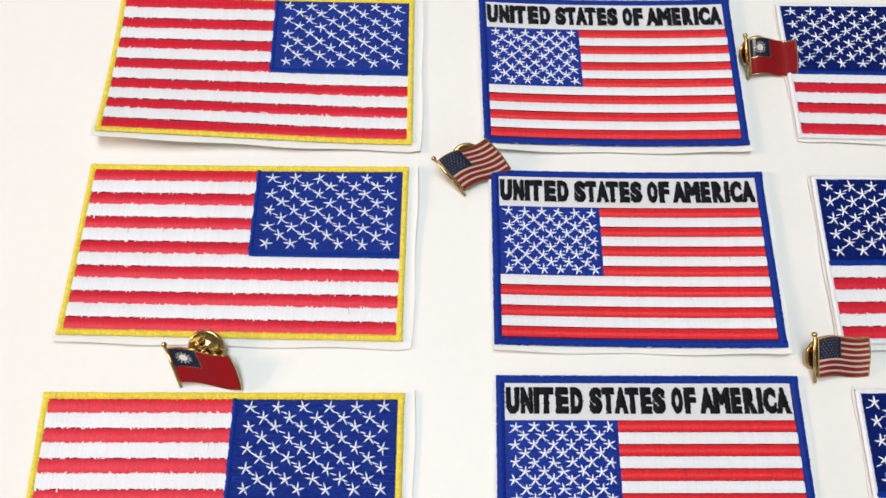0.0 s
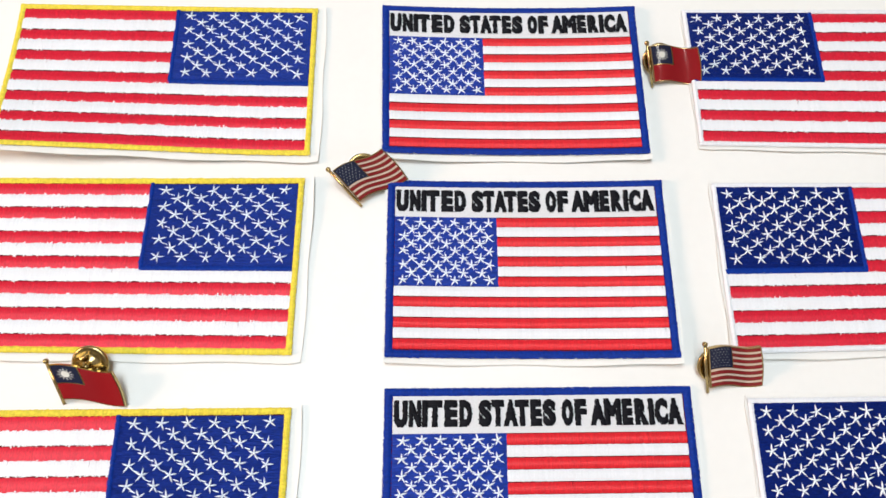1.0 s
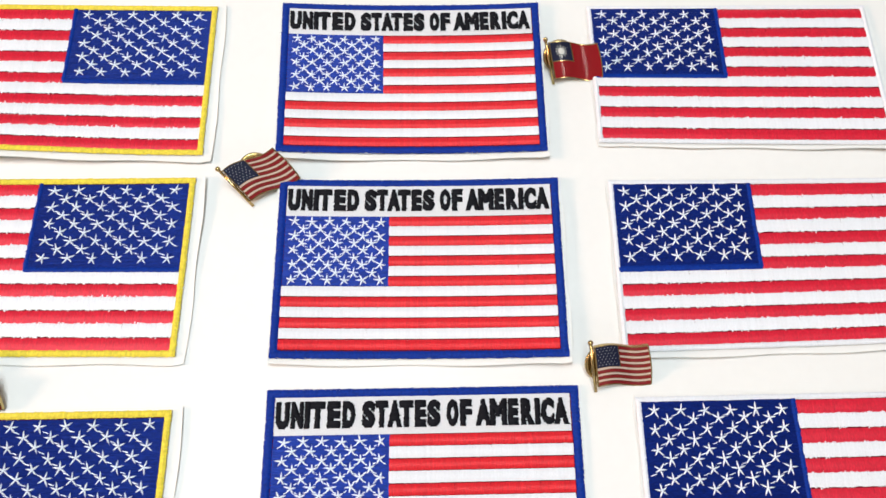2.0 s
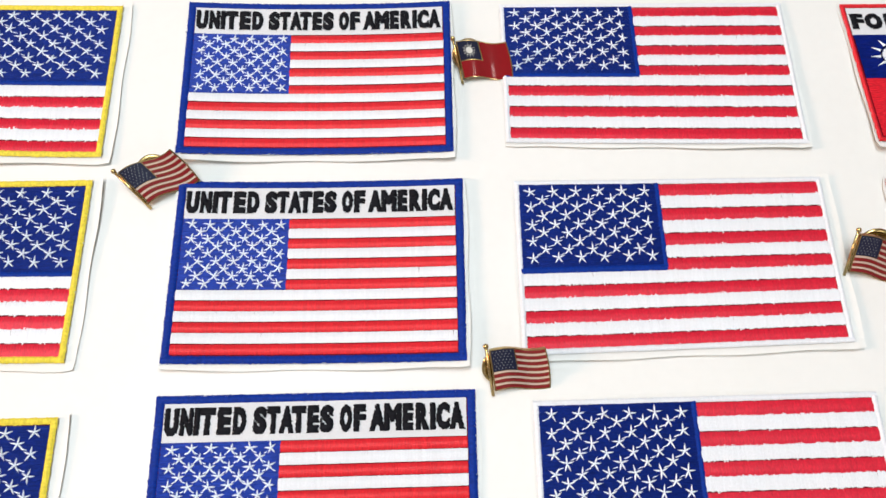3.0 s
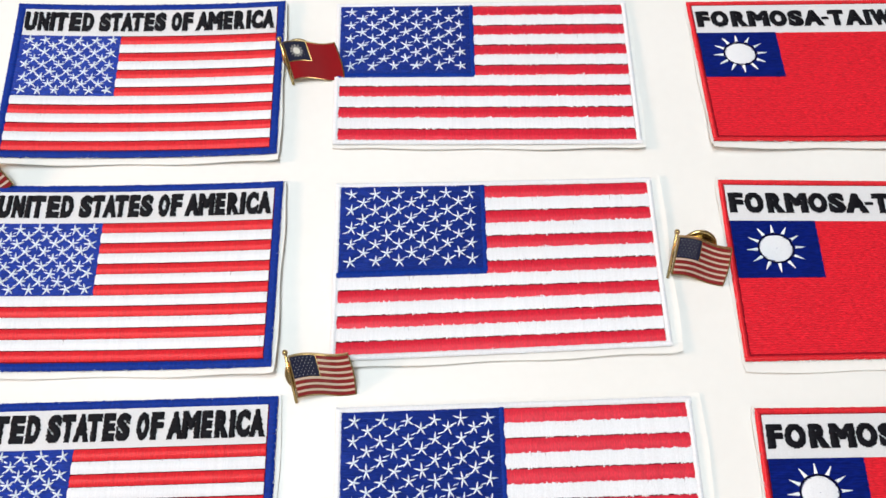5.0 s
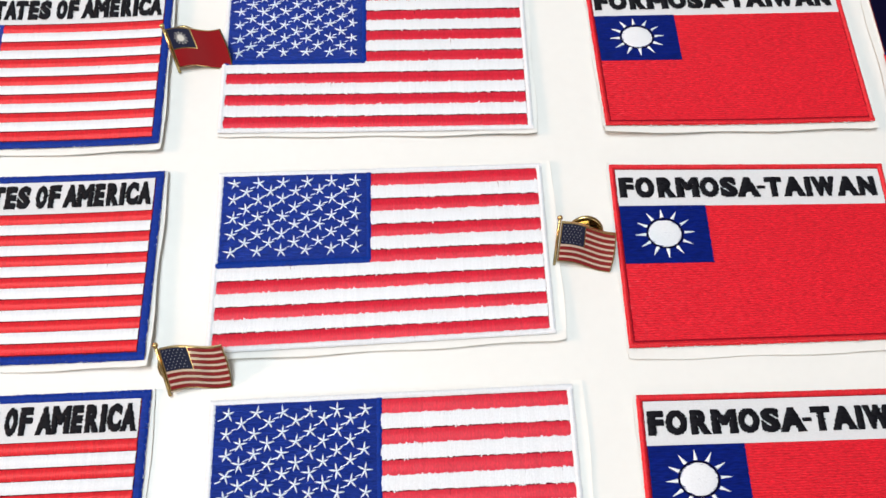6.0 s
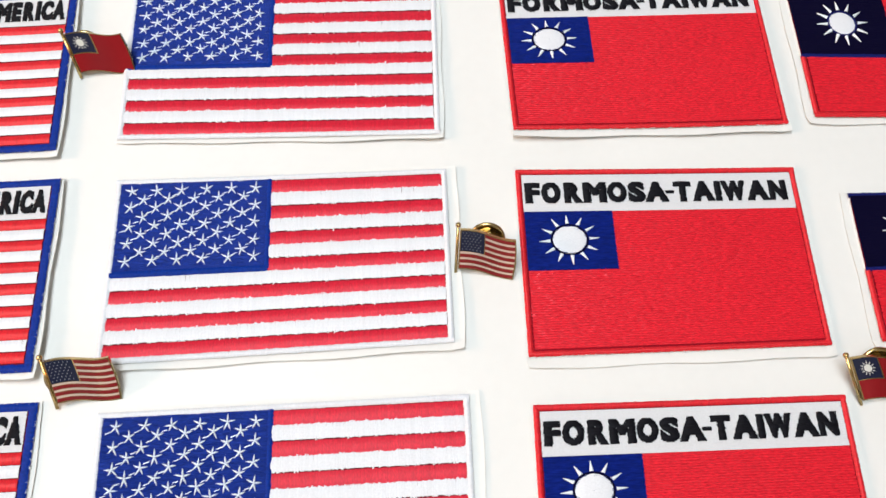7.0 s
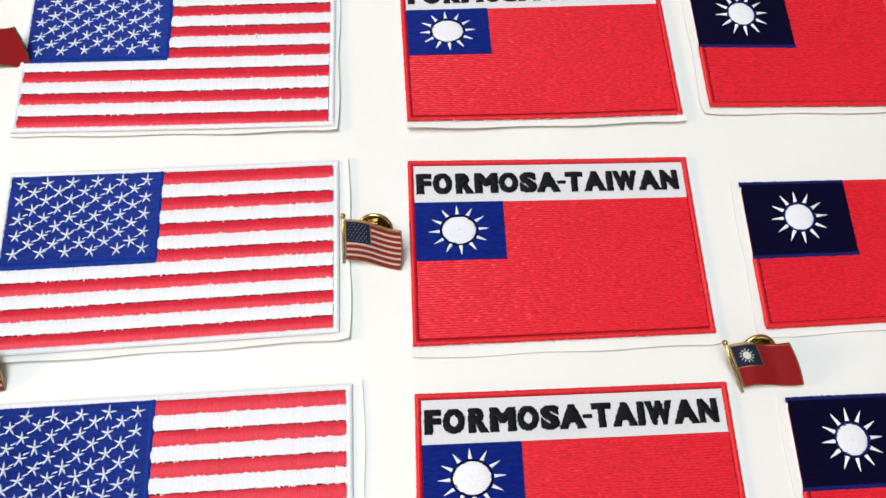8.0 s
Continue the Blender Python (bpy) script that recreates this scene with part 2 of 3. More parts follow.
# ---------------------------------------------------------------- embroidered patches
class Patch:
    """A cloth patch on its backing paper. Local x, y run in mm from its lower left corner; corners are mm on the table."""

    def __init__(self, label, group, size, corners, lifts=(0, 0, 0, 0), sag=0.0, bulge=0.0, curl=0.0):
        self.w, self.h = size
        self.c = np.array(corners, float)                    # tl, tr, bl, br
        self.mid = self.c.mean(0)
        self.lifts, self.sag, self.bulge, self.curl = lifts, sag, bulge, curl
        self.c[:, 1] -= 0.7 * curl
        self.ob = tagged(new("flag_patch"), label, "patch", group)
        self.ob.location = (self.mid[0] * MM, self.mid[1] * MM, 0)

    def warp(self, v):
        v = np.asarray(v, float)
        u, t = v[:, 0] / self.w, v[:, 1] / self.h
        tl, tr, bl, br = self.c
        u1, t1 = u[:, None], t[:, None]
        xy = (1 - t1) * ((1 - u1) * bl + u1 * br) + t1 * ((1 - u1) * tl + u1 * tr) - self.mid
        uc, tc = np.clip(u, -0.05, 1.05), np.clip(t, -0.05, 1.05)
        a, b, p = self.lifts, 2.0, 2.0
        left, right, up, down = np.abs(1 - uc) ** b, np.abs(uc) ** b, np.abs(tc) ** p, np.abs(1 - tc) ** p
        lift = a[0] * left * up + a[1] * right * up + a[2] * left * down + a[3] * right * down
        lift = lift + self.sag * np.sin(3.1 * u + 0.4) ** 2 * np.abs(1 - tc) ** 2 + self.bulge * np.clip(4 * tc * (1 - tc), 0, 1)
        lift = lift + self.curl * np.abs(2 * uc - 1) ** 2.2      # both ends curl up off the table
        return np.concatenate([xy, (v[:, 2] + lift)[:, None]], -1) * MM

    def add(self, name, piece, mat, parent=None, label=""):
        v, f = piece
        return child(name, mesh_of(name, self.warp(v), f, mat), parent or self.ob, label)

    def sheet(self, name, x0, y0, x1, y1, z0, z1, mat, nx=28, ny=18, wave=0.0, side=None, label=""):
        """A bent slab with a top, a bottom and four narrow sides."""
        gx, gy = np.meshgrid(np.linspace(x0, x1, nx + 1), np.linspace(y0, y1, ny + 1))
        ex = wave * (np.sin(gy * 0.21 + x0) * ((gx == x0) | (gx == x1)))
        ey = wave * (np.sin(gx * 0.17 + y1) * ((gy == y0) | (gy == y1)))
        turn = 0.4 if wave else 0.5
        for a, b, sx, sy in ((0, 0, 1, 1), (0, -1, -1, 1), (-1, 0, 1, -1), (-1, -1, -1, -1)):
            ex[a, b], ey[a, b] = turn * sx, turn * sy
        n = (nx + 1) * (ny + 1)
        top = np.stack([(gx + ex).ravel(), (gy + ey).ravel(), np.full(n, z1)], -1)
        if wave:                                             # the paper's free margins curl up a little
            along = 0.75 + 0.25 * np.sin(gx * 0.09 + y1)
            top[:, 2] += np.maximum.reduce([(gy == y0) * 0.75 * along, (gx == x1) * 0.4 * along, (gx == x0) * 0.15 * along]).ravel()
        low = top.copy()
        low[:, 2] += z0 - z1
        i = np.arange(n).reshape(ny + 1, nx + 1)
        q = np.stack([i[:-1, :-1], i[:-1, 1:], i[1:, 1:], i[1:, :-1]], -1).reshape(-1, 4)
        rim = np.concatenate([i[0, :], i[1:, -1], i[-1, -2::-1], i[-2:0:-1, 0]])
        nxt = np.roll(rim, -1)
        walls = np.stack([rim + n, nxt + n, nxt, rim], -1)
        v = self.warp(np.concatenate([top, low]))
        me = mesh_of(name, v, np.concatenate([q, q[:, ::-1] + n, walls]), mat, smooth=False)
        if side:
            me.materials.append(side)
            idx = np.zeros(len(me.polygons), np.int32)
            idx[-len(walls):] = 1
            me.polygons.foreach_set("material_index", idx)
        return child(name, me, self.ob, label)

    def base(self, paper, cloth=CLOTH, edge=CLOTH):
        l, r, t, b = paper
        self.sheet("backing_paper", -l, -b, self.w + r, self.h + t, 0.08, 0.26, PAPER, wave=0.25, label="white release paper cut a little larger")
        self.sheet("base_cloth", 0.35, 0.35, self.w - 0.35, self.h - 0.35, 0.27, 0.84, cloth, side=edge)

    def border(self, mat, width=1.8, z=0.95, jag=0.10):
        w, h = self.w, self.h
        k = dict(z=z, height=0.09, pitch=0.32, dome=0.45, jag=jag)
        sides = [satin(0, 0, w, width, "y", **k), satin(0, h - width, w, h, "y", **k),
                 satin(0, width * 0.6, width, h - width * 0.6, "x", **k), satin(w - width, width * 0.6, w, h - width * 0.6, "x", **k)]
        self.add("border", joined(sides), mat)

    def fringe(self, count, mat, reach=0.7):
        """Loose thread ends along the cut edge."""
        w, h = self.w, self.h
        a, b = [], []
        for _ in range(count):
            side, f, r = int(rng.integers(4)), rng.random(), reach * (0.4 + rng.random())
            if side in (0, 2):
                p, q = (f * w, 0.5 if side == 0 else h - 0.5), (f * w + rng.normal(0, 0.9), -0.9 * r if side == 0 else h + 0.2 * r)
            else:
                p, q = (0.5 if side == 1 else w - 0.5, f * h), (-0.7 * r if side == 1 else w + 0.6 * r, f * h + rng.normal(0, 0.9))
            a.append(p)
            b.append(q)
        tagged(self.add("loose_threads", ridges(a, b, 0.22, 0.75, 0.2, 3, 0.25), mat), kind="stuff")

    def stripes(self, x0, y0, x1, y1, red, canton, jag_white, jag_red=0.06, canton_left=True, dome=0.3, groove=0.3, under=0.1, over=-0.2, slip=0.0):
        """Thirteen bands from y1 down to y0; the upper seven stop at the canton. slip: how far the middle bands hang low."""
        step = (y1 - y0) / 13
        for k in range(13):
            top = y1 - k * step - slip * math.sin(math.pi * k / 13)
            below = y1 - (k + 1) * step - slip * math.sin(math.pi * (k + 1) / 13)
            a, b = x0, x1
            if k < 7:
                a, b = (canton, x1) if canton_left else (x0, canton)
            is_red = k % 2 == 0
            lo, hi = (below - under, top - groove) if is_red else (below - over, top + over)
            piece = satin(a, lo, b, hi, "y", z=0.86 if is_red else 1.08, dome=dome * (0.7 if is_red else 0.55), pitch=0.28, jag=jag_red if is_red else jag_white, height=0.07 if is_red else 0.09)
            self.add("stripe", piece, red if is_red else WHITE)

    def fill(self, name, x0, y0, x1, y1, mat, pitch=0.42, segs=20, z=1.04, rough=0.06, height=0.20, hole=None):
        return self.add(name, satin(x0, y0, x1, y1, "x", z=z, pitch=pitch, dome=0.0, jag=0.08, segs=segs, height=height) if not rough else self.rows(x0, y0, x1, y1, pitch, segs, z, rough, height, hole), mat)

    def rows(self, x0, y0, x1, y1, pitch, segs, z, rough, height, hole=None):
        """A filled area of laid threads: one sheet of flat-topped rows with narrow furrows, and the short dips where each stitch goes down."""
        n = int((y1 - y0) / pitch)
        y = np.append((np.arange(n)[:, None] + np.array([0.0, 0.24, 0.76])).ravel(), n) * (y1 - y0) / n + y0
        x = np.linspace(x0, x1, segs + 1)
        gx, gy = np.meshgrid(x, y)
        gx = gx + rng.normal(0, 0.07, gx.shape)
        crest = (np.arange(3 * n + 1) % 3 > 0)[:, None]
        dips = (rng.random((n, segs + 1)) < 0.14).repeat(3, 0)
        dips = np.concatenate([dips, dips[-1:]])
        gz = z + crest * (height + rng.normal(0, 1, gx.shape) * rough * 0.5 - 0.6 * height * dips) + rng.normal(0, 0.012, (3 * n + 1, 1))
        v = np.stack([gx, gy, np.maximum(gz, z - 0.02)], -1).reshape(-1, 3)
        a = (np.arange(3 * n)[:, None] * (segs + 1) + np.arange(segs)[None]).ravel()
        if hole:
            a = a[~((v[a, 0] < hole[0] - 1.2 * (x1 - x0) / segs) & (v[a, 1] > hole[1] + pitch))]
        return v, np.stack([a, a + 1, a + segs + 2, a + segs + 1], -1)

    def stars(self, x0, y0, x1, y1, r, mat=STAR_WHITE, lean=0.0, link=1, petal=0.82):
        """Nine rows of six and five stitched stars, with the loose threads that run from star to star."""
        variants = [mesh_of("star", np.asarray(star_mesh(r, petal, lean)[0]) * MM, star_mesh(r)[1], mat) for _ in range(6)]
        dx, dy = (x1 - x0) / 12, (y1 - y0) / 10
        a, b = [], []
        for row in range(9):
            for col in range(6 if row % 2 == 0 else 5):
                x = x0 + dx * (2 * col + (1 if row % 2 == 0 else 2)) + rng.normal(0, 0.12)
                y = y1 - dy * (row + 1) + rng.normal(0, 0.12)
                ob = child("star", variants[int(rng.integers(6))], self.ob)
                ob.location = self.warp([(x, y, 1.16)])[0]
                ob.rotation_euler = (0, 0, rng.normal(0, 0.14))
                for k in ((-1, 1) if link == 0 else (link,)):
                    if row < 8 and x0 < x + k * dx < x1:
                        a.append((x + k * 0.5 * r, y - 0.55 * r))
                        b.append((x + k * (dx - 0.45 * r), y - dy + 0.5 * r))
        self.add("link_thread", ridges(a, b, 0.34, 1.15, 0.13, 3, 0.05), mat)

    def line(self, letters, y, h, mat=BLACK, grow=0.2, pitch=0.33):
        """Stitched letters: each one fills its stretch from x0 to x1."""
        for ch, x0, x1 in letters:
            hh, yy = (h, y) if ch != "-" else (h * 0.17, y + h * 0.40)
            s, e = scan(glyph(ch)[0], x0 + grow, yy, x1 - x0 - 2 * grow, hh, pitch, grow, 0.085)
            self.add("letter", ridges(s, e, pitch * 1.35, 1.08, 0.16, 4, 0.34, 0.02), mat)

    def sun(self, x, y, rx, ry, ray, mat=STAR_WHITE, ring=None):
        n, rings = 48, 9
        ang = np.arange(n) * 2 * np.pi / n
        rr = np.linspace(0.02, 1, rings)[:, None]
        gx, gy = rr * np.cos(ang) * rx, rr * np.sin(ang) * ry
        gz = 1.48 + 0.3 * (1 - rr ** 4) + rng.normal(0, 0.018, gx.shape)
        v = np.stack([gx + x, gy + y, np.broadcast_to(gz, gx.shape)], -1).reshape(-1, 3)
        a, b = np.arange(rings - 1)[:, None] * n, np.arange(n)[None]
        quads = np.stack([a + b, a + n + b, a + n + (b + 1) % n, a + (b + 1) % n], -1).reshape(-1, 4)
        self.add("sun_disc", (v, quads), WHITE)
        if ring:
            a = np.linspace(0, 2 * np.pi, 90)[:-1]
            p = np.stack([np.cos(a) * rx, np.sin(a) * ry], -1)
            q = np.stack([np.cos(a + 0.1) * (rx + 0.5), np.sin(a + 0.1) * (ry + 0.5)], -1)
            self.add("ring", ridges(p + (x, y), q + (x, y), 0.4, 1.44, 0.12, 3, 0.22), ring)
        for k in range(12):
            v, f = turned(spindle(ray + 0.2, 1.1, 0.55, spike=True), 30 * k + 3, 1.0, ry / rx, out=rx + 0.7)
            v = v + (x, y, 1.44)
            self.add("ray", (v, f), mat)


def gold_patch(corners, lifts=(0, 0, 0, 0), paper=(1.2, 3.2, 1.4, 2.4), sag=0.0, bulge=0.0, slip=0.0):
    p = Patch("gold-bordered embroidered patch with a reversed stars-and-stripes flag, on paper", "gold-bordered flag patches", (99.4, 55.6), corners, lifts, sag, bulge)
    p.base(paper, cloth=GROOVE_SHADE, edge=CLOTH)
    p.border(GOLD_THREAD, 1.7)
    p.fringe(24, CLOTH, 0.5)
    x0, y0, x1, y1, cx = 1.7, 1.6, 97.7, 54.0, 52.5
    p.stripes(x0, y0, x1, y1, RED, cx, 0.26, canton_left=False, dome=0.36, slip=slip)
    cy = y1 - (y1 - y0) * 7 / 13
    p.fill("canton", cx, cy, x1, y1 - 0.4, NAVY, segs=14)
    for edge in (satin(cx, cy - 0.6, x1, cy + 0.8, "y", z=1.10, dome=0.35), satin(cx - 0.4, cy, cx + 0.7, y1, "x", z=1.10, dome=0.35)):
        p.add("canton_edge", edge, BLUE)
    p.stars(cx + 0.9, cy + 1.0, x1 - 0.3, y1 + 0.3, 2.05, link=1)
    return p


def white_patch(corners, lifts=(0, 0, 0, 0), paper=(0.6, 3.2, 1.4, 2.2), sag=0.0, bulge=0.0, slip=0.0):
    p = Patch("white-bordered embroidered stars-and-stripes flag patch with navy canton, on paper", "white-bordered flag patches", (97.0, 55.2), corners, lifts, sag, bulge)
    p.base(paper, cloth=GROOVE_SHADE, edge=GREY_EDGE)
    p.border(WHITE, 1.5)
    x0, y0, x1, y1, cx = 0.9, 1.6, 95.4, 53.7, 44.8
    p.stripes(x0, y0, x1, y1, RED, cx, 0.22, dome=0.36, slip=slip)
    cy = y1 - (y1 - y0) * 7 / 13
    p.fill("canton", x0, cy, cx, y1 + 0.2, NAVY, segs=14)
    for edge in (satin(x0, cy - 0.95, cx, cy + 0.8, "y", z=1.10, dome=0.38), satin(cx - 0.9, cy, cx + 0.3, y1, "x", z=1.10, dome=0.38)):
        p.add("canton_edge", edge, BLUE)
    p.stars(x0 + 0.3, cy + 1.0, cx - 0.6, y1 + 0.3, 2.05, link=-1)
    return p


def lettered_patch(corners, lifts=(0, 0, 0, 0), paper=(0.7, 1.2, 0.8, 2.0), sag=0.0, bulge=0.0, curl=0.0):
    p = Patch("blue-bordered embroidered patch, black lettering over a stars-and-stripes flag", "blue-bordered lettered flag patches", (85.4, 57.0), corners, lifts, sag, bulge, curl)
    p.base(paper, cloth=GROOVE_SHADE, edge=GREY_EDGE)
    p.border(ROYAL_EDGE, 2.1)
    p.fringe(110, CLOTH, 0.45)
    x0, y0, x1, y1, cx = 2.3, 2.5, 82.9, 44.6, 33.4
    p.fill("panel", x0, y1, x1, 54.9, PANEL_WHITE, pitch=0.5, segs=16, height=0.05)
    p.stripes(x0, y0, x1, y1, SCARLET, cx, 0.04, 0.03, dome=0.62, groove=0.18, under=-0.12, over=-0.10)
    cy = y1 - (y1 - y0) * 7 / 13
    p.fill("canton", x0, cy, cx, y1, ROYAL, segs=12)
    p.stars(x0 + 0.1, cy - 0.4, cx, y1 + 0.5, 1.8, link=0, petal=0.95)
    united = [("U", 2.6, 6.4), ("N", 6.7, 10.1), ("I", 10.3, 11.9), ("T", 11.8, 15.9), ("E", 16.4, 20.1), ("D", 20.5, 24.1)]
    states = [("S", 25.8, 29.5), ("T", 29.4, 32.9), ("A", 32.7, 36.7), ("T", 35.9, 39.8), ("E", 40.1, 43.3), ("S", 43.5, 47.2)]
    of_america = [("O", 48.8, 52.1), ("F", 52.4, 55.8), ("A", 56.7, 61.1), ("M", 60.6, 65.4), ("E", 65.6, 68.6), ("R", 69.1, 72.9), ("I", 73.0, 74.6), ("C", 74.7, 78.5), ("A", 78.2, 82.4)]
    p.line(united + states + of_america, 46.4, 7.2, grow=0.18)
    return p


def island_patch(corners, lifts=(0, 0, 0, 0), paper=(0.6, 1.4, 1.2, 3.4), sag=0.0, bulge=0.0):
    p = Patch("red-bordered embroidered patch, black lettering over red field with white sun", "red-bordered lettered flag patches", (86.5, 57.2), corners, lifts, sag, bulge)
    p.base(paper, cloth=SHADED_TWILL, edge=CLOTH)
    p.border(SCARLET, 1.45, jag=0.07)
    p.fringe(120, CLOTH, 0.5)
    x0, y0, x1, y1 = 1.7, 1.7, 84.8, 43.4
    p.fill("panel", x0, y1, x1, 55.4, PANEL_WHITE, pitch=0.5, segs=16, height=0.05)
    cx, cy = 28.2, 25.0
    p.fill("field", x0 + 0.1, y0 + 0.3, x1 - 0.1, y1, FIELD_RED, pitch=0.72, segs=110, z=0.98, rough=0.05, height=0.30, hole=(cx, cy))
    p.fill("canton", x0, cy, cx, y1, DEEP_BLUE, segs=12, z=1.33)
    p.sun(14.6, 34.3, 5.1, 4.35, 3.0, ring=DARK_NAVY)
    formosa = [("F", 2.4, 7.0), ("O", 7.3, 13.4), ("R", 14.2, 19.9), ("M", 20.0, 27.3), ("O", 27.4, 33.5), ("S", 33.8, 39.2), ("A", 38.8, 46.3), ("-", 45.4, 48.0)]
    taiwan = [("T", 47.9, 53.4), ("A", 53.4, 60.5), ("I", 60.5, 62.6), ("W", 62.6, 70.3), ("A", 70.3, 77.4), ("N", 77.3, 82.9)]
    p.line(formosa + taiwan, 46.1, 6.7, grow=0.22)
    return p


def plain_sun_patch(corners, lifts=(0, 0, 0, 0), paper=(2.3, 2.0, 0.8, 2.4), sag=0.0, bulge=0.0):
    p = Patch("embroidered red flag patch, dark navy canton with white sun", "plain red and navy flag patches", (68.0, 46.4), corners, lifts, sag, bulge)
    p.base(paper, cloth=SHADED_TWILL)
    x0, y0, x1, y1, cx, cy = 1.5, 1.5, 66.5, 44.9, 32.2, 21.8
    w, h = p.w, p.h
    k = dict(z=0.95, height=0.09, pitch=0.32, dome=0.45, jag=0.1)
    p.add("border", joined([satin(0, 0, w, 1.6, "y", **k), satin(0, 1, 1.6, cy, "x", **k), satin(w - 1.6, 1, w, h - 1, "x", **k), satin(cx, h - 1.6, w, h, "y", **k)]), SCARLET)
    p.fill("field", x0 + 0.4, y0 + 0.35, x1 - 0.4, y1, FIELD_RED, pitch=1.0, segs=80, z=0.96, rough=0.05, height=0.34, hole=(cx, cy))
    p.fill("canton", 0.3, cy, cx, y1 + 0.6, DARK_NAVY, segs=14, z=1.33)
    for edge in (satin(0, cy - 0.4, cx, cy + 0.7, "y", z=1.25, dome=0.35), satin(0, h - 1.3, cx, h, "y", z=1.0)):
        p.add("canton_edge", edge, NAVY_EDGE)
    p.sun(16.4, 34.2, 4.35, 4.3, 3.4, ring=NAVY_EDGE)
    return p


# ---------------------------------------------------------------- lapel pins
def pin_frame(bl, tl, br):
    """The pose of a pin: x along the flag, y along the pole, from the pole's foot. Places in mm."""
    o, up, along = (Vector(v) * MM for v in (bl, tl, br))
    y = (up - o).normalized()
    x = (along - o)
    x = (x - y * x.dot(y)).normalized()
    z = x.cross(y)
    m = Matrix((x, y, z)).transposed().to_4x4()
    m.translation = o
    return m


PW, FOOT = 15.8, 1.5
SHAPE = {"high": 11.6, "fall": -3.2}


def wave_point(u, t, z):
    """A point of the waving flag: u along it, t up it (0 to 1), z mm above its face."""
    s = math.sin(2 * math.pi * (u * 0.95 + 0.02))
    return Vector((0.6 + u * PW + 0.5 * math.sin(math.pi * t) * u, FOOT + t * SHAPE["high"] + 0.7 * s + SHAPE["fall"] * u, z + 0.55 * math.sin(2 * math.pi * u * 0.95 + 0.6))) * MM


def wave_cell(u0, t0, u1, t1, z0, z1, nu=14, nt=4):
    """A raised cell of the waving flag."""
    bm = bmesh.new()
    us = [u0 + (u1 - u0) * i / nu for i in range(nu + 1)]
    ts = [t0 + (t1 - t0) * j / nt for j in range(nt + 1)]
    top = [[bm.verts.new(wave_point(u, t, z1)) for u in us] for t in ts]
    low = [[bm.verts.new(wave_point(u, t, z0)) for u in us] for t in ts]
    for j in range(nt):
        for i in range(nu):
            bm.faces.new((top[j][i], top[j][i + 1], top[j + 1][i + 1], top[j + 1][i]))
            bm.faces.new((low[j][i], low[j + 1][i], low[j + 1][i + 1], low[j][i + 1]))
    def wall(lows, tops):
        a = [bm.verts.new(v.co) for v in lows]
        b = [bm.verts.new(v.co) for v in tops]
        for i in range(len(a) - 1):
            bm.faces.new((a[i], a[i + 1], b[i + 1], b[i]))

    wall(low[0], top[0])
    wall(low[nt][::-1], top[nt][::-1])
    wall([r[0] for r in low][::-1], [r[0] for r in top][::-1])
    wall([r[nu] for r in low], [r[nu] for r in top])
    return bm


def tube(p, q, r, segs=14, r2=None):
    bm = bmesh.new()
    way = (Vector(q) - Vector(p)) * MM
    bmesh.ops.create_cone(bm, cap_ends=True, segments=segs, radius1=r * MM, radius2=(r2 or r) * MM, depth=way.length)
    turn = way.to_track_quat("Z", "Y").to_matrix().to_4x4()
    bmesh.ops.transform(bm, matrix=Matrix.Translation((Vector(p) + Vector(q)) * MM / 2) @ turn, verts=bm.verts[:])
    return bm


def lathe(profile, segs=36):
    """A turned shape about z from (radius, height) pairs in mm."""
    bm = bmesh.new()
    rings = []
    for r, z in profile:
        rings.append([bm.verts.new((r * MM * math.cos(2 * math.pi * i / segs), r * MM * math.sin(2 * math.pi * i / segs), z * MM)) for i in range(segs)])
    for a, b in zip(rings, rings[1:]):
        for i in range(segs):
            bm.faces.new((a[i], a[(i + 1) % segs], b[(i + 1) % segs], b[i]))
    bm.faces.new(rings[0][::-1])
    bm.faces.new(rings[-1])
    return bm


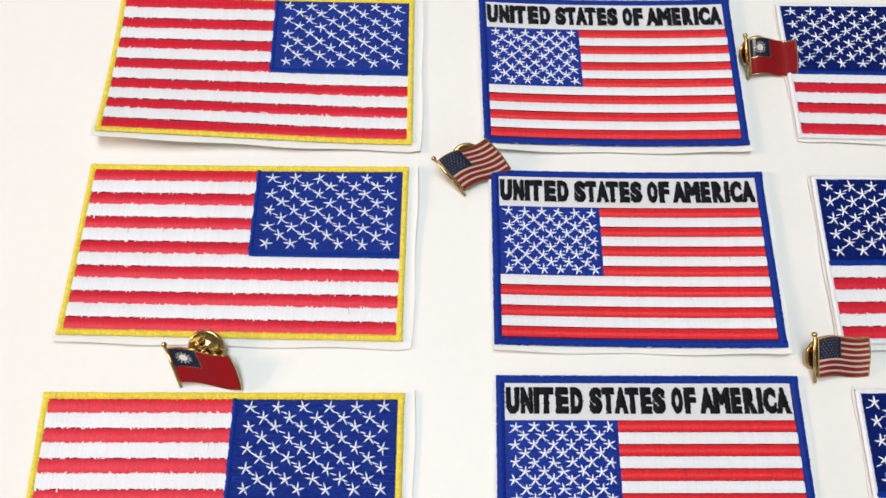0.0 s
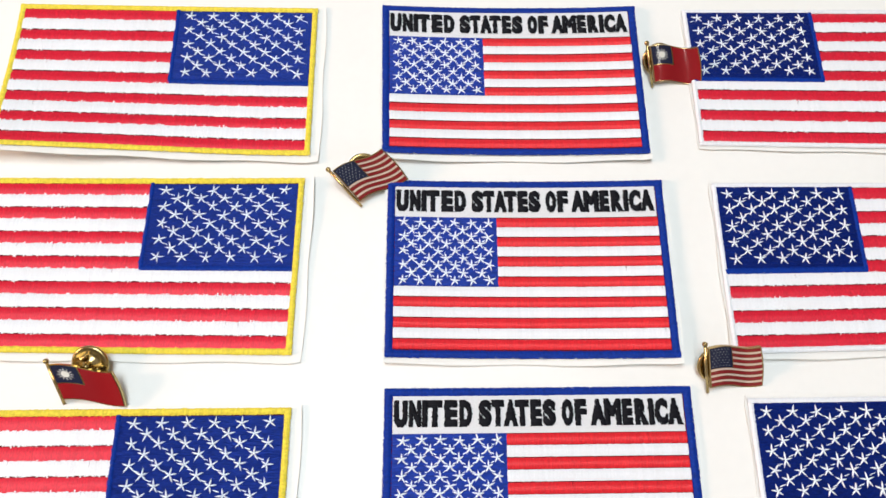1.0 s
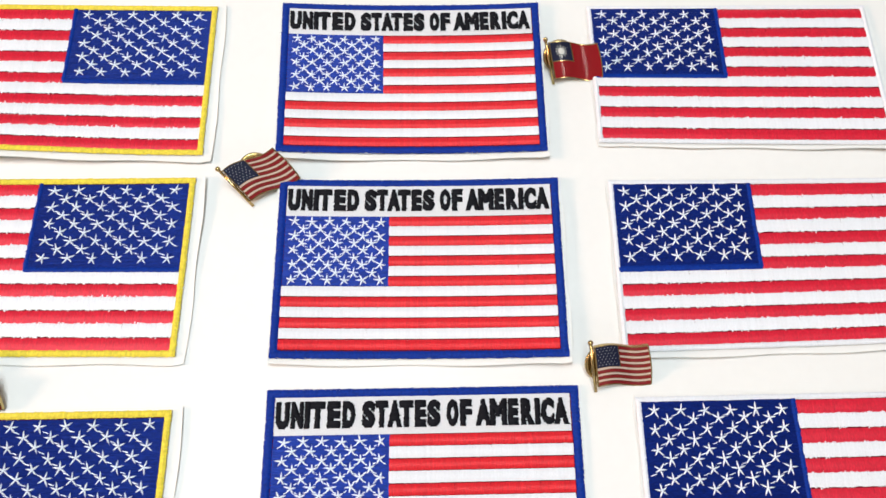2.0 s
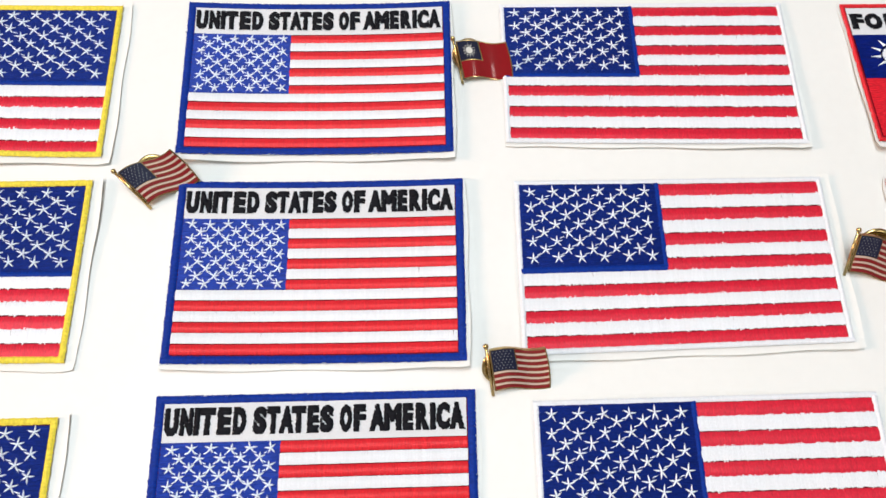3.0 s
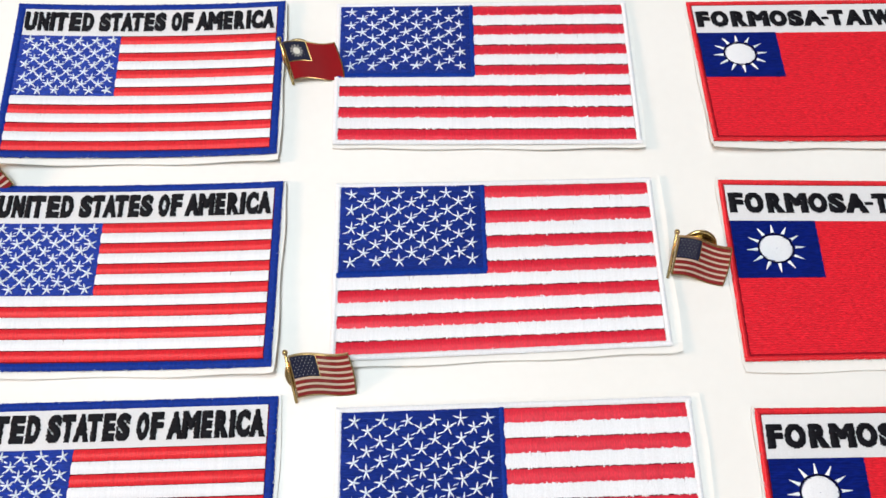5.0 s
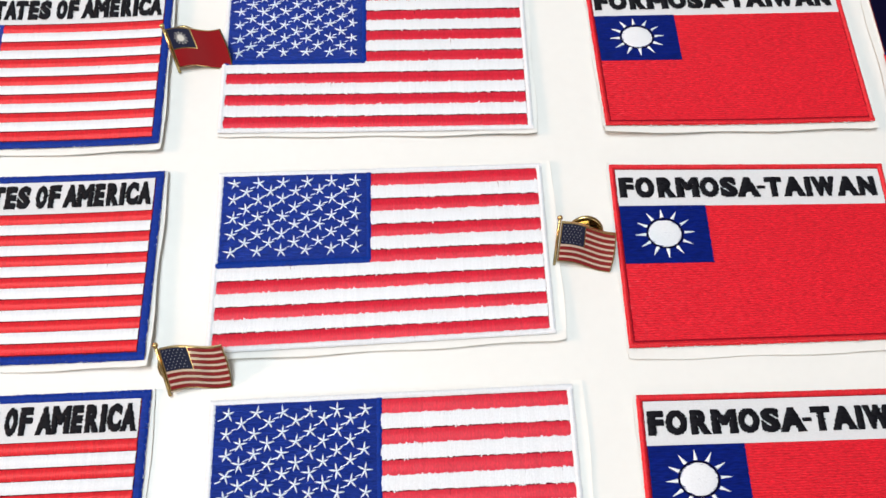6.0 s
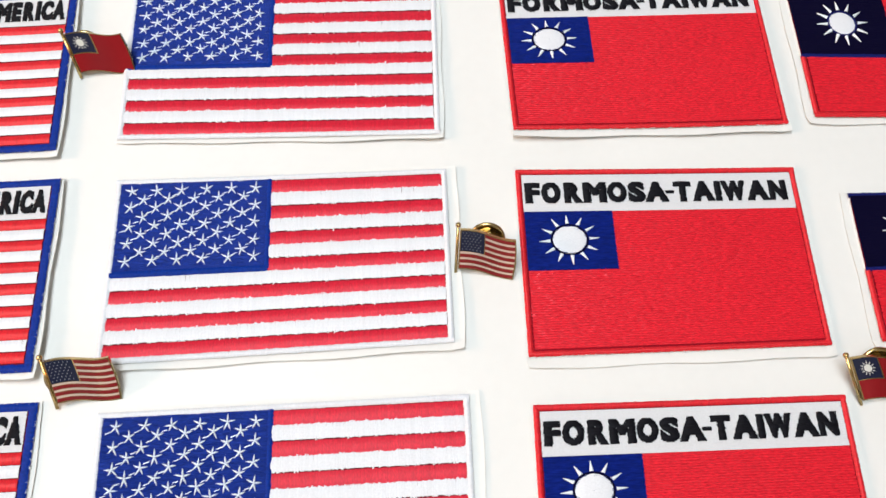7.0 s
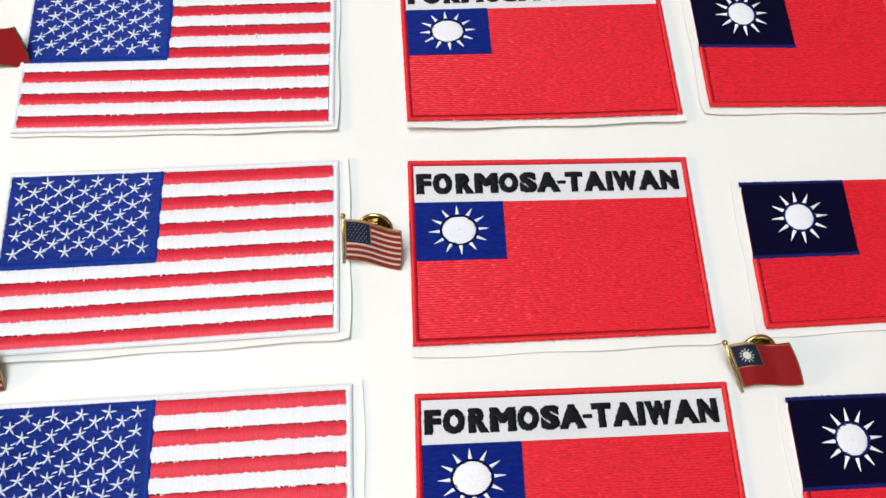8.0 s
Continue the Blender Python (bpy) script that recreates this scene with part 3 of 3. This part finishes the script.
def lapel_pin(kind, bl, tl, br, clutch_at=(8.0, 11.0), spin=0.0):
    label = ("gold lapel pin, waving stars-and-stripes flag in enamel" if kind == "stripes" else "gold lapel pin, waving red enamel flag with white sun on navy")
    pin = tagged(new("lapel_pin"), label, "pin", "flag lapel pins")
    m = pin_frame(bl, tl, br)
    pin.matrix_world = m
    length = (Vector(tl) - Vector(bl)).length
    SHAPE["high"] = length - FOOT - 1.2
    SHAPE["fall"] = max(-7.0, min(-2.6, (m.inverted() @ (Vector(br) * MM)).y / MM - FOOT))
    part("plate", wave_cell(0, 0, 1, 1, -1.1, 0.0, 28, 6), GOLD, pin)
    pole = part("pole", tube((0, 0, -0.4), (0, length - 0.3, -0.4), 0.45), GOLD, pin)
    ball = bmesh.new()
    bmesh.ops.create_uvsphere(ball, u_segments=16, v_segments=10, radius=0.8 * MM)
    bmesh.ops.translate(ball, vec=Vector((0, length, -0.4)) * MM, verts=ball.verts[:])
    part("knob", ball, GOLD, pole)
    e = 0.022
    if kind == "stripes":
        pair = (1 - 2 * e) / 6.6
        for k in range(13):
            t1 = 1 - e - (k // 2) * pair - (0 if k % 2 == 0 else 0.6 * pair)
            t0 = t1 - (0.6 if k % 2 == 0 else 0.4) * pair
            u0 = 0.45 if k < 7 else e
            part("stripe", wave_cell(u0, t0 + 0.006, 1 - e, t1 - 0.006, -0.1, 0.10 if k % 2 == 0 else 0.07, 18, 2), ENAMEL_STRIPE if k % 2 == 0 else ENAMEL_WHITE, pin)
        can = part("canton", wave_cell(e, 1 - e - 3.6 * pair + 0.006, 0.435, 1 - e, -0.1, 0.06, 12, 4), ENAMEL_BLUE, pin)
        dots = bmesh.new()
        for r in range(7):
            for c in range(6 if r % 2 == 0 else 5):
                u = e + 0.035 + (c + (0.5 if r % 2 else 0.0)) * 0.062
                t = 1 - e - 0.05 - r * 0.068
                bmesh.ops.create_icosphere(dots, subdivisions=1, radius=0.16 * MM, matrix=Matrix.Translation(wave_point(u, t, 0.06)) @ Matrix.Diagonal((1, 1, 0.5, 1)))
        tagged(part("stars", dots, STAR_GREY, can), kind="stuff")
    else:
        part("field", wave_cell(e, e, 1 - e, 0.46, -0.1, 0.10, 24, 4), ENAMEL_RED, pin)
        part("field", wave_cell(0.455, 0.452, 1 - e, 1 - e, -0.1, 0.104, 16, 4), ENAMEL_RED, pin)
        can = part("canton", wave_cell(e, 0.485, 0.43, 1 - e, -0.1, 0.08, 12, 4), ENAMEL_BLUE, pin)
        centre = (0.225, 0.73)
        disc = bmesh.new()
        rim = [disc.verts.new(wave_point(centre[0] + 0.066 * math.cos(a), centre[1] + 0.092 * math.sin(a), 0.13)) for a in (2 * math.pi * i / 24 for i in range(24))]
        disc.faces.new(rim)
        low = bmesh.ops.extrude_face_region(disc, geom=disc.faces[:])
        bmesh.ops.translate(disc, vec=(0, 0, -0.08 * MM), verts=[g for g in low["geom"] if isinstance(g, bmesh.types.BMVert)])
        bmesh.ops.recalc_face_normals(disc, faces=disc.faces[:])
        part("sun_disc", disc, SILVER, can, smooth=False)
        for k in range(12):
            a = math.pi * k / 6
            ray = bmesh.new()
            pts = [(0.082, -0.12), (0.082, 0.12), (0.135, 0.0)]
            vs = [ray.verts.new(wave_point(centre[0] + r * math.cos(a + d), centre[1] + 1.36 * r * math.sin(a + d), 0.12)) for r, d in pts]
            ws = [ray.verts.new(v.co - Vector((0, 0, 0.06 * MM))) for v in vs]
            ray.faces.new(vs)
            for i in range(3):
                ray.faces.new((vs[i], ws[i], ws[(i + 1) % 3], vs[(i + 1) % 3]))
            part("ray", ray, SILVER, can, smooth=False)
    # the clutch hangs on its post behind the plate and props the pin on the table
    cx, cy = clutch_at
    rad, zz = 5.3, m.to_3x3() @ Vector((0, 0, 1))
    high = (m @ (Vector((cx, cy, 0)) * MM)).z / MM
    deep = min(8.0, max(3.6, (high - rad * math.sqrt(max(0.0, 1 - zz.z ** 2))) / max(zz.z, 0.2)))
    part("post", tube((cx, cy, -0.9), (cx, cy, -deep + 0.4), 0.5), GOLD, pin)
    bm = lathe([(0.8, 1.6), (1.3, 1.7), (1.5, 1.2), (3.6, 1.1), (4.6, 1.5), (5.2, 1.3), (5.3, 0.7), (5.0, 0.3), (4.2, 0.2), (1.0, 0.1)])
    bmesh.ops.transform(bm, matrix=Matrix.Translation(Vector((cx, cy, -deep)) * MM) @ pose(0, 0, 0, 0, 0, spin), verts=bm.verts[:])
    clutch = part("clutch", bm, GOLD, pin, "round gold butterfly clutch")
    for s in (-1, 1):
        wing = box((-1.5 * MM, -0.35 * MM, 0), (1.5 * MM, 0.35 * MM, 1.3 * MM), 0.2 * MM)
        bmesh.ops.transform(wing, matrix=Matrix.Translation(Vector((cx, cy, -deep + 1.2)) * MM) @ pose(0, 0, 0, 0, 0, spin) @ Matrix.Translation(Vector((0, s * 2.4, 0)) * MM), verts=wing.verts[:])
        part("wing", wing, GOLD, clutch)
    return pin


lapel_pin("sun", (-89.0, -68.4, 0.8), (-93.2, -57.8, 7.2), (-71.8, -69.6, 1.6), (9.5, 8.0), 20)
lapel_pin("stripes", (-8.1, -8.1, 0.7), (-18.0, 0.9, 7.9), (6.1, 0.4, 3.0), (8.0, 7.6), -30)
lapel_pin("sun", (87.3, 35.3, 0.8), (83.8, 45.4, 11.0), (104.0, 37.2, 1.2), (4.0, 8.0), 10)
lapel_pin("stripes", (91.5, -67.0, 1.2), (89.2, -55.4, 10.4), (107.0, -64.3, 0.9), (3.6, 7.2), 40)
lapel_pin("stripes", (199.0, -33.3, 1.2), (199.7, -23.6, 12.8), (216.1, -35.7, 1.0), (8.5, 8.6), 15)
lapel_pin("sun", (308.7, -76.6, 0.7), (302.6, -64.5, 9.5), (325.2, -75.6, 2.0), (8.5, 7.6), -10)

gold_patch([(-123.8, 67.1), (-24.6, 66.1), (-123.1, 10.9), (-24.9, 9.4)], lifts=(0.3, 0.2, 5.0, 0.3), sag=0.9, slip=0.7)
gold_patch([(-124.3, 1.6), (-25.9, 0.9), (-125.8, -53.2), (-27.3, -54.8)], lifts=(0.3, 1.4, 0.9, 0.0))
gold_patch([(-126.3, -69.8), (-26.4, -70.0), (-126.2, -125.6), (-27.3, -125.8)], lifts=(0.6, 0.5, 0.0, 0.0))
lettered_patch([(-2.5, 67.7), (83.8, 67.9), (-1.9, 10.6), (83.1, 10.7)], lifts=(0.0, 0.2, 0.7, 0.0), paper=(0.8, 0.9, 0.8, 2.4), curl=1.4)
lettered_patch([(0.0, 1.0), (85.5, 1.1), (-0.6, -55.1), (84.3, -56.2)], lifts=(0.1, 0.0, 0.0, 0.8), curl=1.2)
lettered_patch([(-0.4, -65.1), (86.4, -64.9), (-1.3, -122.6), (85.4, -123.0)], lifts=(1.2, 0.0, 0.0, 0.0))
white_patch([(100.9, 66.7), (198.4, 67.4), (100.1, 13.4), (196.9, 11.5)], lifts=(0.0, 0.0, 0.0, 1.0), paper=(0.6, 1.4, 1.0, 1.6), bulge=0.3)
white_patch([(101.5, -0.6), (198.1, -0.3), (100.4, -55.7), (197.3, -53.8)], lifts=(0.6, 0.7, 1.0, 0.9), slip=0.9)
white_patch([(102.4, -68.7), (200.4, -68.2), (101.6, -123.0), (199.6, -123.2)], lifts=(0.4, 0.0, 0.0, 0.0), slip=0.5)
island_patch([(219.3, 66.7), (306.3, 67.3), (219.5, 11.7), (306.1, 11.3)], lifts=(0.0, 0.0, 1.9, 1.0), paper=(0.6, 1.2, 1.0, 2.6), bulge=0.3)
island_patch([(218.9, -1.5), (304.7, -3.4), (217.7, -58.8), (303.9, -59.4)], lifts=(0.8, 0.2, 0.2, 0.4))
island_patch([(217.4, -72.3), (304.1, -73.5), (215.6, -128.8), (303.3, -129.9)], lifts=(1.1, 0.4, 0.0, 0.0))
plain_sun_patch([(316.1, 61.8), (384.5, 58.6), (315.5, 13.9), (383.5, 12.0)], lifts=(0.0, 0.0, 0.4, 0.0), bulge=0.3)
plain_sun_patch([(319.6, -12.9), (388.4, -13.9), (318.7, -59.0), (386.7, -58.6)], lifts=(0.3, 0.0, 0.2, 0.0))
plain_sun_patch([(320.0, -78.8), (387.4, -79.6), (319.0, -125.2), (386.8, -125.8)], lifts=(0.0, 0.0, 0.0, 0.0))
